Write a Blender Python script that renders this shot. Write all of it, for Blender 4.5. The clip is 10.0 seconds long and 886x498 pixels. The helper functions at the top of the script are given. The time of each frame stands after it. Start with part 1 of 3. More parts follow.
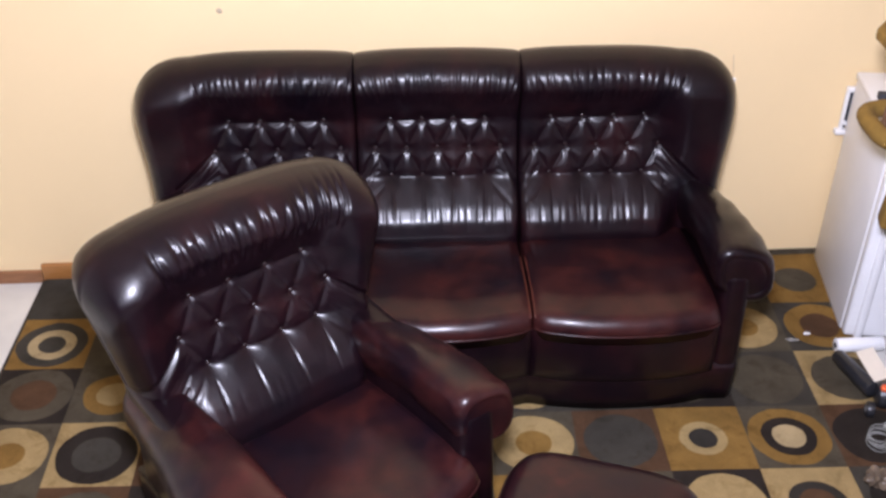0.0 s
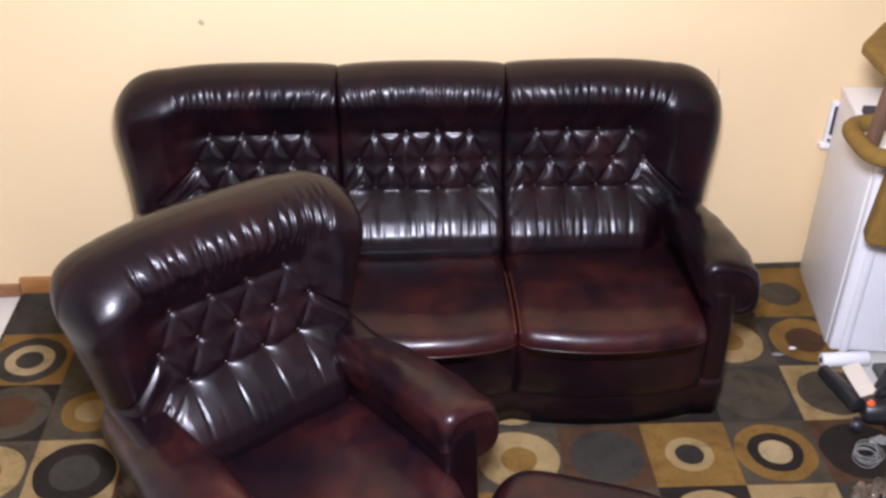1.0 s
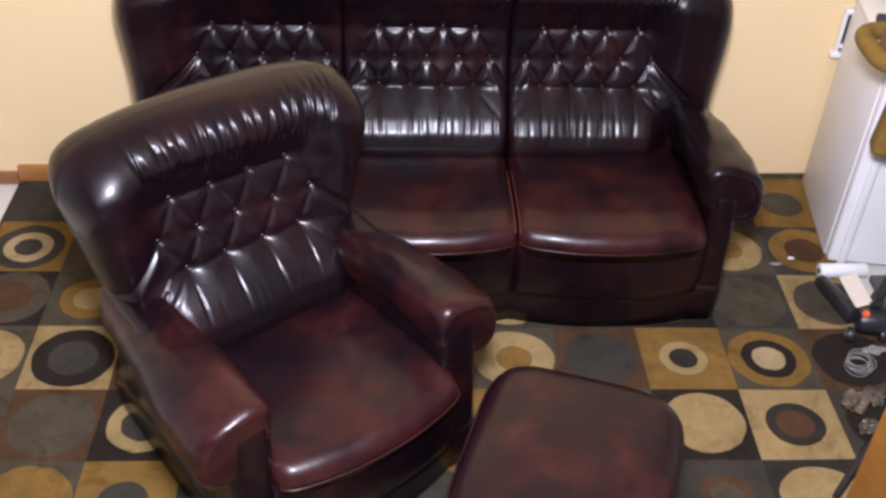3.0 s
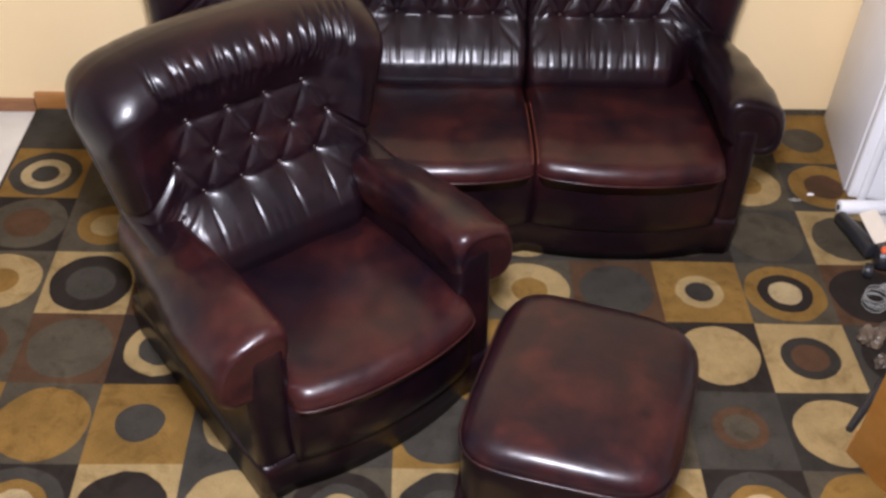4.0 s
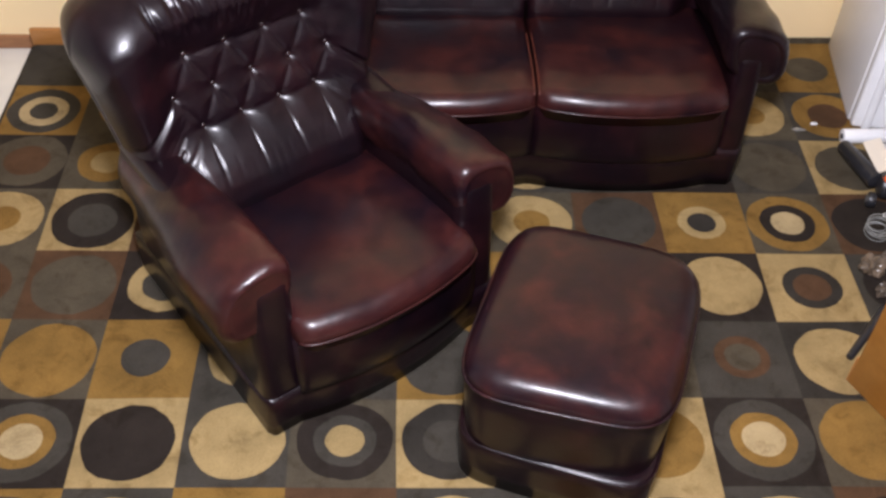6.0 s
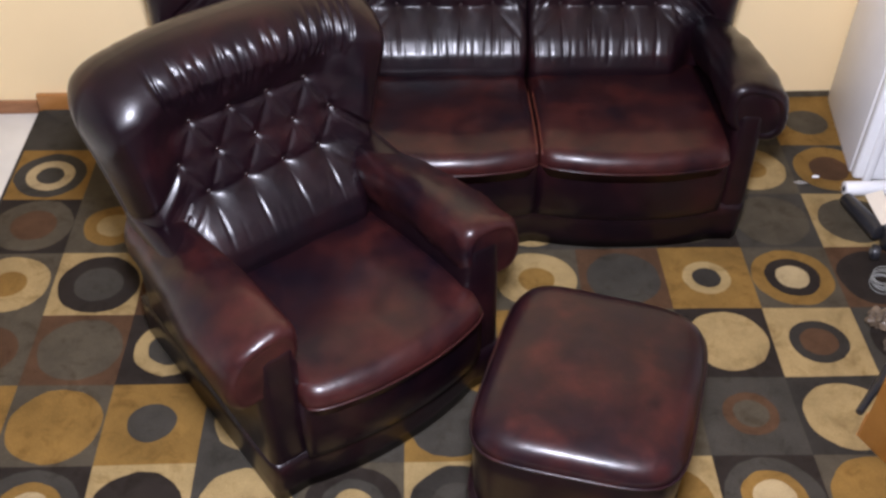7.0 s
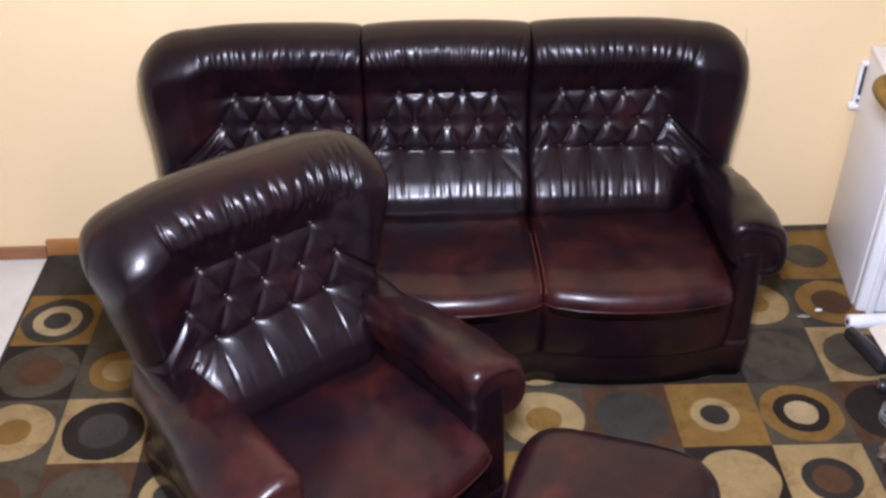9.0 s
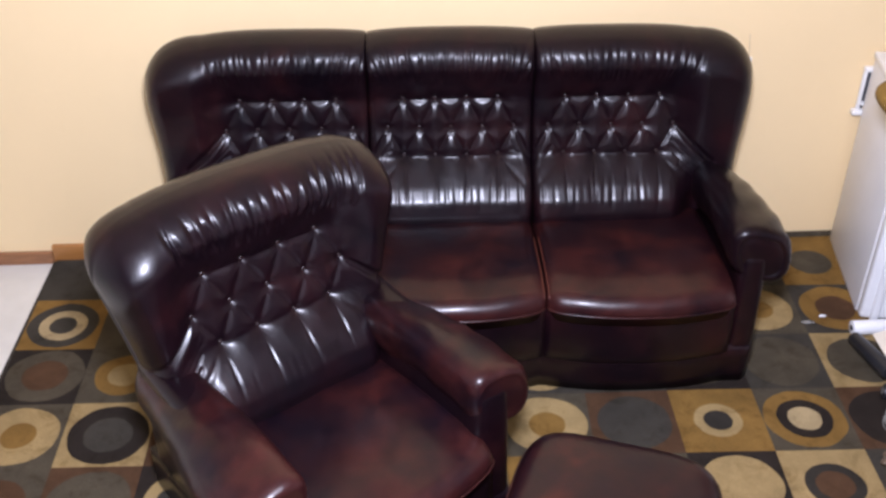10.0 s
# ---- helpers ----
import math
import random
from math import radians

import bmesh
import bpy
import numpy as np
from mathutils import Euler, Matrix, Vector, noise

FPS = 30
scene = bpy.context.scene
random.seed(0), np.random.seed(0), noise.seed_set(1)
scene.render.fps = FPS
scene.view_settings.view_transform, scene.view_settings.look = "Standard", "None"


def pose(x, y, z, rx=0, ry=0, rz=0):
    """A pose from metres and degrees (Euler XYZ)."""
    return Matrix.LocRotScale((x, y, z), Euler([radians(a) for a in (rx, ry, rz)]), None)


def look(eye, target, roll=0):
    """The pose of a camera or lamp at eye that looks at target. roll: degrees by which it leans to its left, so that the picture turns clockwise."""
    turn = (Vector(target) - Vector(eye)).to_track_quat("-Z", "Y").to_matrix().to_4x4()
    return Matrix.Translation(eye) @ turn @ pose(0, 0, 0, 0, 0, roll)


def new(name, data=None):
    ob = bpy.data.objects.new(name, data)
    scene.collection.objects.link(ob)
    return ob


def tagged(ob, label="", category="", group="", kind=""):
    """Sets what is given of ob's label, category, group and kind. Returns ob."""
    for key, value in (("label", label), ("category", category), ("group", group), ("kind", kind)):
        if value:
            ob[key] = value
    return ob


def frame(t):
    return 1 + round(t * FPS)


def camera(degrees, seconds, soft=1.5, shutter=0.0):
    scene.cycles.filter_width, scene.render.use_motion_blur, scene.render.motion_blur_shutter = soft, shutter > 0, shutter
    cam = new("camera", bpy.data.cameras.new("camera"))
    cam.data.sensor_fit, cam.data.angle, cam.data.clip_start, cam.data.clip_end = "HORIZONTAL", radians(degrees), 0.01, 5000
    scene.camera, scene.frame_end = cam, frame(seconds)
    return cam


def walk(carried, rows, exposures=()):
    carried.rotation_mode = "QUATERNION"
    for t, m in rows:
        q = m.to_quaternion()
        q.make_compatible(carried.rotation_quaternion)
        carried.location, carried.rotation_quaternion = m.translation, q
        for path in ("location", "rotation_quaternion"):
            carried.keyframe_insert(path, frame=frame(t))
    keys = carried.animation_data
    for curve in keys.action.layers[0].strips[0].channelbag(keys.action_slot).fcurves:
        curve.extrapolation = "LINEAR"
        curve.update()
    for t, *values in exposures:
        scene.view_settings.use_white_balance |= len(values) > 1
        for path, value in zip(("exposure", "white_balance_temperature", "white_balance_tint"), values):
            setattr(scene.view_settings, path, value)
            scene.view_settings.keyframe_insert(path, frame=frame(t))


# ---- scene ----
cam = camera(46.3, 10.0, soft=2.8)
PATH = [
    (0, (0.057, -3.363, 2.419), (0.109, -1.72, 1.28), -0.2),
    (0.5, (0.061, -3.329, 2.416), (0.124, -1.679, 1.287), -0.3),
    (1, (0.052, -3.329, 2.411), (0.138, -1.676, 1.289), 0.5),
    (1.5, (0.063, -3.335, 2.4), (0.158, -1.68, 1.281), 0.8),
    (2, (0.066, -3.332, 2.388), (0.166, -1.701, 1.235), 1.3),
    (2.5, (0.056, -3.335, 2.379), (0.157, -1.744, 1.172), 2.0),
    (4, (0.042, -3.368, 2.322), (0.102, -1.884, 0.983), 2.5),
    (4.5, (0.048, -3.374, 2.306), (0.106, -1.929, 0.924), 2.3),
    (5, (0.043, -3.376, 2.301), (0.097, -1.981, 0.868), 2.2),
    (6.5, (0.042, -3.367, 2.325), (0.102, -1.955, 0.911), 1.7),
    (7, (0.039, -3.354, 2.34), (0.089, -1.889, 0.98), 0.8),
    (7.5, (0.04, -3.355, 2.352), (0.098, -1.826, 1.065), 0.4),
    (8, (0.039, -3.344, 2.37), (0.089, -1.782, 1.122), -0.0),
    (8.5, (0.035, -3.345, 2.373), (0.088, -1.742, 1.177), 0.2),
    (9, (0.029, -3.344, 2.381), (0.079, -1.721, 1.212), -0.2),
    (9.5, (0.039, -3.358, 2.385), (0.077, -1.727, 1.228), -0.6),
    (10, (0.039, -3.356, 2.383), (0.076, -1.725, 1.225), -0.4),
]
walk(cam, [(t, look(eye, target, roll)) for t, eye, target, roll in PATH],
     [(0, 0.03, 6600, 15), (2, 0.02, 6750, 15), (4, 0.0, 7050, 12), (5, 0.0, 7250, 11), (6.5, 0.0, 7050, 11), (7.5, 0.0, 6550, 11), (8, 0.05, 6450, 12), (10, 0.03, 6450, 14)])

# ---- light ----
world = bpy.data.worlds.new("world")
scene.world = world
world.use_nodes = True
wn = world.node_tree.nodes
sky = wn.new("ShaderNodeTexSky")
sky.sky_type, sky.sun_disc, sky.sun_elevation = "NISHITA", False, radians(30)
world.node_tree.links.new(sky.outputs[0], wn["Background"].inputs[0])
wn["Background"].inputs[1].default_value = 0.08
scene.view_settings.exposure = 0.0


# one cool white ceiling lamp, turned towards the suite
lamp = bpy.data.lights.new("lamp_light", "AREA")
lamp.shape, lamp.size, lamp.energy, lamp.color = "DISK", 0.34, 156, (0.90, 0.95, 1.20)
new("lamp_light", lamp).matrix_world = look((0.10, -2.98, 2.64), (0.10, -0.75, 0.78))


# ---- materials ----
def nodes_of(name):
    m = bpy.data.materials.new(name)
    m.use_nodes = True
    nt = m.node_tree
    return m, nt, nt.nodes["Principled BSDF"]


def noise_node(nt, scale, detail=4.0, rough=0.55, vec=None, distortion=0.0):
    n = nt.nodes.new("ShaderNodeTexNoise")
    n.inputs["Scale"].default_value = scale
    n.inputs["Detail"].default_value = detail
    n.inputs["Roughness"].default_value = rough
    n.inputs["Distortion"].default_value = distortion
    if vec is not None:
        nt.links.new(vec, n.inputs["Vector"])
    return n


def ramp_node(nt, fac, stops):
    r = nt.nodes.new("ShaderNodeValToRGB")
    els = r.color_ramp.elements
    while len(els) < len(stops):
        els.new(0.5)
    for e, (p, c) in zip(els, stops):
        e.position, e.color = p, (*c, 1.0)
    nt.links.new(fac, r.inputs[0])
    return r


def mix_node(nt, fac, a, b, mode="MIX"):
    m = nt.nodes.new("ShaderNodeMix")
    m.data_type, m.blend_type = "RGBA", mode
    for i, v in ((0, fac), (6, a), (7, b)):
        if isinstance(v, (int, float)):
            m.inputs[i].default_value = v
        elif isinstance(v, tuple):
            m.inputs[i].default_value = (*v, 1.0)
        else:
            nt.links.new(v, m.inputs[i])
    return m.outputs[2]


def bump_node(nt, bsdf, height, strength, distance):
    b = nt.nodes.new("ShaderNodeBump")
    b.inputs["Strength"].default_value = strength
    b.inputs["Distance"].default_value = distance
    nt.links.new(height, b.inputs["Height"])
    nt.links.new(b.outputs[0], bsdf.inputs["Normal"])
    return b


def rough_node(nt, bsdf, fac, lo, hi):
    m = nt.nodes.new("ShaderNodeMapRange")
    m.inputs[3].default_value, m.inputs[4].default_value = lo, hi
    nt.links.new(fac, m.inputs[0])
    nt.links.new(m.outputs[0], bsdf.inputs["Roughness"])


def coords(nt, kind="Object"):
    return nt.nodes.new("ShaderNodeTexCoord").outputs[kind]


def plain(name, col, rough=0.5, var=0.12, scale=14.0, metal=0.0, bump=0.15, bscale=120.0, bdist=0.001):
    m, nt, b = nodes_of(name)
    v = coords(nt)
    n1 = noise_node(nt, scale, 5, 0.6, v)
    n2 = noise_node(nt, bscale, 3, 0.6, v)
    lo = tuple(c * (1 - var) for c in col)
    hi = tuple(min(1, c * (1 + var)) for c in col)
    r = ramp_node(nt, n1.outputs[0], [(0.3, lo), (0.7, hi)])
    nt.links.new(r.outputs[0], b.inputs["Base Color"])
    rough_node(nt, b, n1.outputs[0], max(0.03, rough - 0.08), min(1, rough + 0.08))
    b.inputs["Metallic"].default_value = metal
    if bump:
        bump_node(nt, b, n2.outputs[0], bump, bdist)
    return m


def leather(name, stops, tone=None):
    """stops: the mottled dye; the optional second dye comes in by patches, stronger towards the front (-y)."""
    m, nt, b = nodes_of(name)
    v = coords(nt)
    big = noise_node(nt, 5.2, 5, 0.58, v, 0.3)
    mid = noise_node(nt, 26.0, 4, 0.6, v)
    col = ramp_node(nt, big.outputs[0], stops).outputs[0]
    if tone:
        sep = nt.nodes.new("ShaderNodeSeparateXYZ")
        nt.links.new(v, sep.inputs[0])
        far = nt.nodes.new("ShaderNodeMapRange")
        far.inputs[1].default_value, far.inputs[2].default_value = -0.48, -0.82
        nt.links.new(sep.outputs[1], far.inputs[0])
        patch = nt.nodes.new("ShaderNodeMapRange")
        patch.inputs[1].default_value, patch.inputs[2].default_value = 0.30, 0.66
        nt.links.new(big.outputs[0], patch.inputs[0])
        red_mask = nt.nodes.new("ShaderNodeMath")
        red_mask.operation = "MULTIPLY"
        nt.links.new(far.outputs[0], red_mask.inputs[0])
        nt.links.new(patch.outputs[0], red_mask.inputs[1])
        col = mix_node(nt, red_mask.outputs[0], col, tone)
    fine = ramp_node(nt, mid.outputs[0], [(0.3, (0.80, 0.80, 0.82)), (0.7, (1.16, 1.14, 1.10))])
    nt.links.new(mix_node(nt, 1.0, col, fine.outputs[0], "MULTIPLY"), b.inputs["Base Color"])
    grain = noise_node(nt, 420.0, 2, 0.5, v)
    folds = noise_node(nt, 30.0, 3, 0.5, v)
    cracks = noise_node(nt, 95.0, 3, 0.6, v, 0.3)
    add = nt.nodes.new("ShaderNodeMath")
    add.operation = "MULTIPLY_ADD"
    nt.links.new(folds.outputs[0], add.inputs[0])
    add.inputs[1].default_value = 4.0
    nt.links.new(grain.outputs[0], add.inputs[2])
    more = nt.nodes.new("ShaderNodeMath")
    more.operation = "MULTIPLY_ADD"
    nt.links.new(cracks.outputs[0], more.inputs[0])
    more.inputs[1].default_value = 0.5
    nt.links.new(add.outputs[0], more.inputs[2])
    bump_node(nt, b, more.outputs[0], 0.26, 0.0006)
    rough_node(nt, b, mid.outputs[0], 0.25, 0.40)
    b.inputs["Specular IOR Level"].default_value = 0.27
    b.inputs["Coat Weight"].default_value = 0.11
    b.inputs["Coat Roughness"].default_value = 0.17
    return m


def wall_paint(name, col):
    m, nt, b = nodes_of(name)
    v = coords(nt)
    n1 = noise_node(nt, 1.3, 5, 0.6, v)
    n2 = noise_node(nt, 190.0, 3, 0.6, v)
    lo = tuple(c * 0.955 for c in col)
    r = ramp_node(nt, n1.outputs[0], [(0.3, lo), (0.7, col)])
    nt.links.new(r.outputs[0], b.inputs["Base Color"])
    b.inputs["Roughness"].default_value = 0.72
    bump_node(nt, b, n2.outputs[0], 0.25, 0.0012)
    return m


def wood(name, dark, light, scale=9.0, rough=0.38, axis=0):
    m, nt, b = nodes_of(name)
    v = coords(nt)
    mp = nt.nodes.new("ShaderNodeMapping")
    s = [10.0, 10.0, 10.0]
    s[axis] = 1.0
    mp.inputs["Scale"].default_value = s
    nt.links.new(v, mp.inputs["Vector"])
    n = noise_node(nt, scale * 0.6, 6, 0.62, mp.outputs[0], 0.8)
    r = ramp_node(nt, n.outputs[0], [(0.3, dark), (0.7, light)])
    nt.links.new(r.outputs[0], b.inputs["Base Color"])
    rough_node(nt, b, n.outputs[0], rough - 0.08, rough + 0.1)
    bump_node(nt, b, n.outputs[0], 0.12, 0.001)
    return m


def rug_wool(name, col):
    m, nt, b = nodes_of(name)
    v = coords(nt)
    big = noise_node(nt, 7.0, 5, 0.65, v)
    pile = noise_node(nt, 240.0, 3, 0.7, v)
    a = tuple(c * 0.74 for c in col)
    c2 = tuple(min(1, c * 1.16) for c in col)
    r = ramp_node(nt, big.outputs[0], [(0.32, a), (0.68, c2)])
    dirt = noise_node(nt, 13.0, 6, 0.7, v, 0.5)
    p = ramp_node(nt, pile.outputs[0], [(0.3, (0.74, 0.74, 0.74)), (0.7, (1.15, 1.15, 1.15))])
    dr = ramp_node(nt, dirt.outputs[0], [(0.33, (0.70, 0.66, 0.60)), (0.48, (1.0, 1.0, 1.0))])
    tone = mix_node(nt, 1.0, r.outputs[0], dr.outputs[0], "MULTIPLY")
    nt.links.new(mix_node(nt, 1.0, tone, p.outputs[0], "MULTIPLY"), b.inputs["Base Color"])
    b.inputs["Roughness"].default_value = 0.95
    b.inputs["Specular IOR Level"].default_value = 0.15
    bump_node(nt, b, pile.outputs[0], 0.6, 0.003)
    return m


LEATHER = leather("oxblood_leather", [(0.30, (0.0042, 0.0021, 0.0042)), (0.54, (0.0085, 0.0028, 0.0046)), (0.80, (0.023, 0.0052, 0.0062))])
# Redder leather for seats, chair arms and footstool top; the rest is darker.
RED_LEATHER = leather("redder_oxblood_leather", [(0.34, (0.0062, 0.0028, 0.0058)), (0.51, (0.0150, 0.0041, 0.0056)), (0.68, (0.042, 0.0090, 0.0078))], (0.037, 0.0090, 0.0082))
SEAM = plain("rubbed_red_seam", (0.085, 0.020, 0.012), 0.45, 0.3, 50.0)
PIPING = plain("leather_piping", (0.022, 0.0052, 0.0054), 0.52, 0.25, 40.0)
BUTTON = plain("leather_button", (0.016, 0.006, 0.006), 0.30, 0.2, 60.0)
WALL = wall_paint("peach_paint", (0.88, 0.668, 0.374))
CEIL = wall_paint("white_ceiling_paint", (0.80, 0.78, 0.74))
FLOOR = plain("pale_linoleum", (0.66, 0.64, 0.58), 0.42, 0.08, 6.0)
SKIRT = wood("brown_wood", (0.20, 0.085, 0.035), (0.33, 0.15, 0.065))
ORANGE_WOOD = wood("orange_varnished_wood", (0.29, 0.115, 0.020), (0.37, 0.160, 0.034), 4.0, 0.40, 1)
PLANK_WOOD = wood("plank_wood", (0.33, 0.135, 0.035), (0.43, 0.19, 0.055))
BOUNCE_PAINT = wall_paint("pale_grey_bounce_paint", (0.70, 0.71, 0.73))
WHITE = plain("white_enamel", (0.86, 0.86, 0.86), 0.35, 0.03, 5.0, 0, 0.05)
WHITE_SIDE = plain("white_panel", (0.80, 0.79, 0.78), 0.45, 0.04, 5.0, 0, 0.08)
BLACK = plain("black_plastic", (0.018, 0.018, 0.021), 0.35, 0.2)
DARK_SLOT = plain("dark_rubber", (0.03, 0.03, 0.035), 0.6)
MUSTARD = plain("mustard_plush", (0.23, 0.130, 0.022), 0.95, 0.22, 22.0, 0, 0.7, 260.0, 0.004)
POST_WOOD = wood("post_wood", (0.10, 0.052, 0.030), (0.18, 0.100, 0.058), 9, 0.5, 2)
PAPER = plain("cream_card", (0.70, 0.62, 0.50), 0.8, 0.06)
GREY_RIB = plain("grey_ribbed_fabric", (0.095, 0.092, 0.085), 0.9, 0.15, 30)
SOCKET = plain("white_plastic", (0.80, 0.79, 0.76), 0.35, 0.03)
ORANGE = plain("orange_plastic", (0.80, 0.13, 0.04), 0.4, 0.05)

RUG_COL = {
    "D": rug_wool("wool_dark_brown", (0.0228, 0.0167, 0.0128)),
    "S": rug_wool("wool_slate", (0.0469, 0.0409, 0.0317)),
    "G": rug_wool("wool_olive_grey", (0.0710, 0.0573, 0.0371)),
    "T": rug_wool("wool_ochre", (0.2031, 0.1122, 0.0283)),
    "C": rug_wool("wool_cream", (0.3175, 0.2205, 0.0952)),
    "W": rug_wool("wool_pale_cream", (0.3756, 0.2812, 0.1462)),
    "R": rug_wool("wool_rust_brown", (0.0804, 0.0409, 0.0204)),
    "N": rug_wool("wool_charcoal", (0.0308, 0.0260, 0.0204)),
}

# ---- mesh helpers ----
def finish(name, verts, faces, mats, parent=None, label="", smooth=True, idx=None):
    me = bpy.data.meshes.new(name)
    me.from_pydata([tuple(map(float, v)) for v in verts], [], faces)
    for m in (mats if isinstance(mats, (list, tuple)) else [mats]):
        me.materials.append(m)
    if idx is not None:
        me.polygons.foreach_set("material_index", idx)
    if smooth:
        me.polygons.foreach_set("use_smooth", [True] * len(me.polygons))
    me.update()
    ob = new(name, me)
    if parent is not None:
        ob.parent = parent
    if label:
        ob["label"] = label
    return ob


def part(name, bm, material, parent=None, label="", smooth=True):
    bmesh.ops.recalc_face_normals(bm, faces=bm.faces)
    me = bpy.data.meshes.new(name)
    bm.to_mesh(me)
    bm.free()
    me.materials.append(material)
    if smooth:
        me.polygons.foreach_set("use_smooth", [True] * len(me.polygons))
        me.set_sharp_from_angle(angle=radians(40))
    ob = new(name, me)
    if parent is not None:
        ob.parent = parent
    if label:
        ob["label"] = label
    return ob


def empty(name, m, label, category, group=""):
    ob = new(name)
    ob.matrix_world = m
    return tagged(ob, label, category, group)


def box(size, at=(0, 0, 0), bevel=0.004, rot=None, seg=2):
    bm = bmesh.new()
    bmesh.ops.create_cube(bm, size=1.0)
    bmesh.ops.scale(bm, vec=size, verts=bm.verts)
    if bevel:
        bmesh.ops.bevel(bm, geom=bm.edges[:], offset=bevel, segments=seg, affect="EDGES", profile=0.5)
    m = Matrix.Translation(at)
    if rot is not None:
        m = m @ rot
    bmesh.ops.transform(bm, matrix=m, verts=bm.verts)
    return bm


def cyl(r1, r2, a, b, seg=20, bevel=0.0):
    a, b = Vector(a), Vector(b)
    bm = bmesh.new()
    bmesh.ops.create_cone(bm, cap_ends=True, segments=seg, radius1=r1, radius2=r2, depth=(b - a).length)
    if bevel:
        es = [e for e in bm.edges if abs(e.verts[0].co.z - e.verts[1].co.z) < 1e-6]
        bmesh.ops.bevel(bm, geom=es, offset=bevel, segments=2, affect="EDGES", profile=0.5)
    q = (b - a).to_track_quat("Z", "Y").to_matrix().to_4x4()
    bmesh.ops.transform(bm, matrix=Matrix.Translation((a + b) / 2) @ q, verts=bm.verts)
    return bm


def tube(name, pts, r, mat, parent=None, label="", closed=False, seg=8):
    """A round cord along points, as a mesh."""
    pts = [Vector(p) for p in pts]
    n = len(pts)
    verts, faces = [], []
    for i, p in enumerate(pts):
        if closed:
            d = pts[(i + 1) % n] - pts[i - 1]
        else:
            d = pts[min(i + 1, n - 1)] - pts[max(i - 1, 0)]
        d.normalize()
        u = d.cross(Vector((0.13, 0.21, 0.97))).normalized()
        w = d.cross(u)
        for k in range(seg):
            a = 2 * math.pi * k / seg
            verts.append(p + r * (math.cos(a) * u + math.sin(a) * w))
    m = n if closed else n - 1
    for i in range(m):
        j = (i + 1) % n
        for k in range(seg):
            l = (k + 1) % seg
            faces.append((i * seg + k, i * seg + l, j * seg + l, j * seg + k))
    if not closed:
        faces.append(tuple(range(seg))[::-1])
        faces.append(tuple((n - 1) * seg + k for k in range(seg)))
    return finish(name, verts, faces, mat, parent, label)


def sheet_faces(nu, nv, off=0, flip=False):
    f = []
    for i in range(nu - 1):
        for j in range(nv - 1):
            q = (off + i * nv + j, off + (i + 1) * nv + j, off + (i + 1) * nv + j + 1, off + i * nv + j + 1)
            f.append(q[::-1] if flip else q)
    return f


def loft(name, rings, mat, parent=None, label="", caps=True):
    """Closed rings of equal count joined into one skin."""
    n = len(rings[0])
    verts = [p for r in rings for p in r]
    faces = []
    for i in range(len(rings) - 1):
        for k in range(n):
            l = (k + 1) % n
            faces.append((i * n + k, i * n + l, (i + 1) * n + l, (i + 1) * n + k))
    if caps:
        faces.append(tuple(range(n))[::-1])
        faces.append(tuple((len(rings) - 1) * n + k for k in range(n)))
    return finish(name, verts, faces, mat, parent, label)


def seg_dist(X, Z, ax, az, bx, bz):
    dx, dz = bx - ax, bz - az
    L = dx * dx + dz * dz
    t = np.clip(((X - ax) * dx + (Z - az) * dz) / L, 0, 1)
    return np.hypot(X - ax - t * dx, Z - az - t * dz), t


def smooth01(a, b, x):
    t = np.clip((x - a) / (b - a), 0, 1)
    return t * t * (3 - 2 * t)

# ---- room ----
def wall_box(name, lo, hi, mat, label):
    c = [(a + b) / 2 for a, b in zip(lo, hi)]
    s = [b - a for a, b in zip(lo, hi)]
    ob = part(name, box(s, c, 0.0), mat, None, smooth=False)
    return tagged(ob, label, "wall" if "wall" in name else name, kind="structure")


RX0, RX1, RY0, RH = -3.2, 3.4, -6.2, 2.75
wall_box("floor", (RX0 - 0.1, RY0 - 0.1, -0.112), (RX1 + 0.1, 0.2, -0.012), FLOOR, "pale speckled linoleum floor under the rug")
wall_box("ceiling", (RX0 - 0.1, RY0 - 0.1, RH), (RX1 + 0.1, 0.2, RH + 0.1), CEIL, "plain white painted ceiling")


def wall_y(x):
    return 0.012 + 0.0205 * x


wn_ob = wall_box("wall_north", (-3.4, 0.0, -0.012), (3.6, 0.1, RH), WALL, "peach painted plaster wall behind the sofa")
wn_ob.matrix_world = pose(0, wall_y(0), 0, 0, 0, math.degrees(math.atan(0.0205)))
# Unseen walls; pale grey is chosen to keep reflections in the leather cool.
wall_box("wall_south", (RX0 - 0.1, RY0 - 0.1, -0.012), (RX1 + 0.1, RY0, RH), BOUNCE_PAINT, "unseen wall, pale grey so that reflections stay cool")
wall_box("wall_west", (RX0 - 0.1, RY0, -0.012), (RX0, 0.0, RH), BOUNCE_PAINT, "unseen wall, pale grey so that reflections stay cool")
wall_box("wall_east", (RX1, RY0, -0.012), (RX1 + 0.1, 0.0, RH), BOUNCE_PAINT, "unseen wall, pale grey so that reflections stay cool")
sk = tagged(part("baseboard", box((1.78, 0.014, 0.056), (0, 0, 0), 0.003), SKIRT), "brown wooden skirting board along the peach wall", "baseboard", kind="structure")
sk.matrix_world = pose(-2.30, wall_y(-2.30) - 0.0085, 0.0165, 0, 0, 1.175)
pl = tagged(part("plank", box((0.62, 0.020, 0.072), (0, 0, 0), 0.003), PLANK_WOOD), "loose orange wooden plank standing against the wall behind the rug", "plank")
pl.matrix_world = pose(-1.095, wall_y(-1.095) - 0.0108, 0.0385, 0, 0, 1.175)

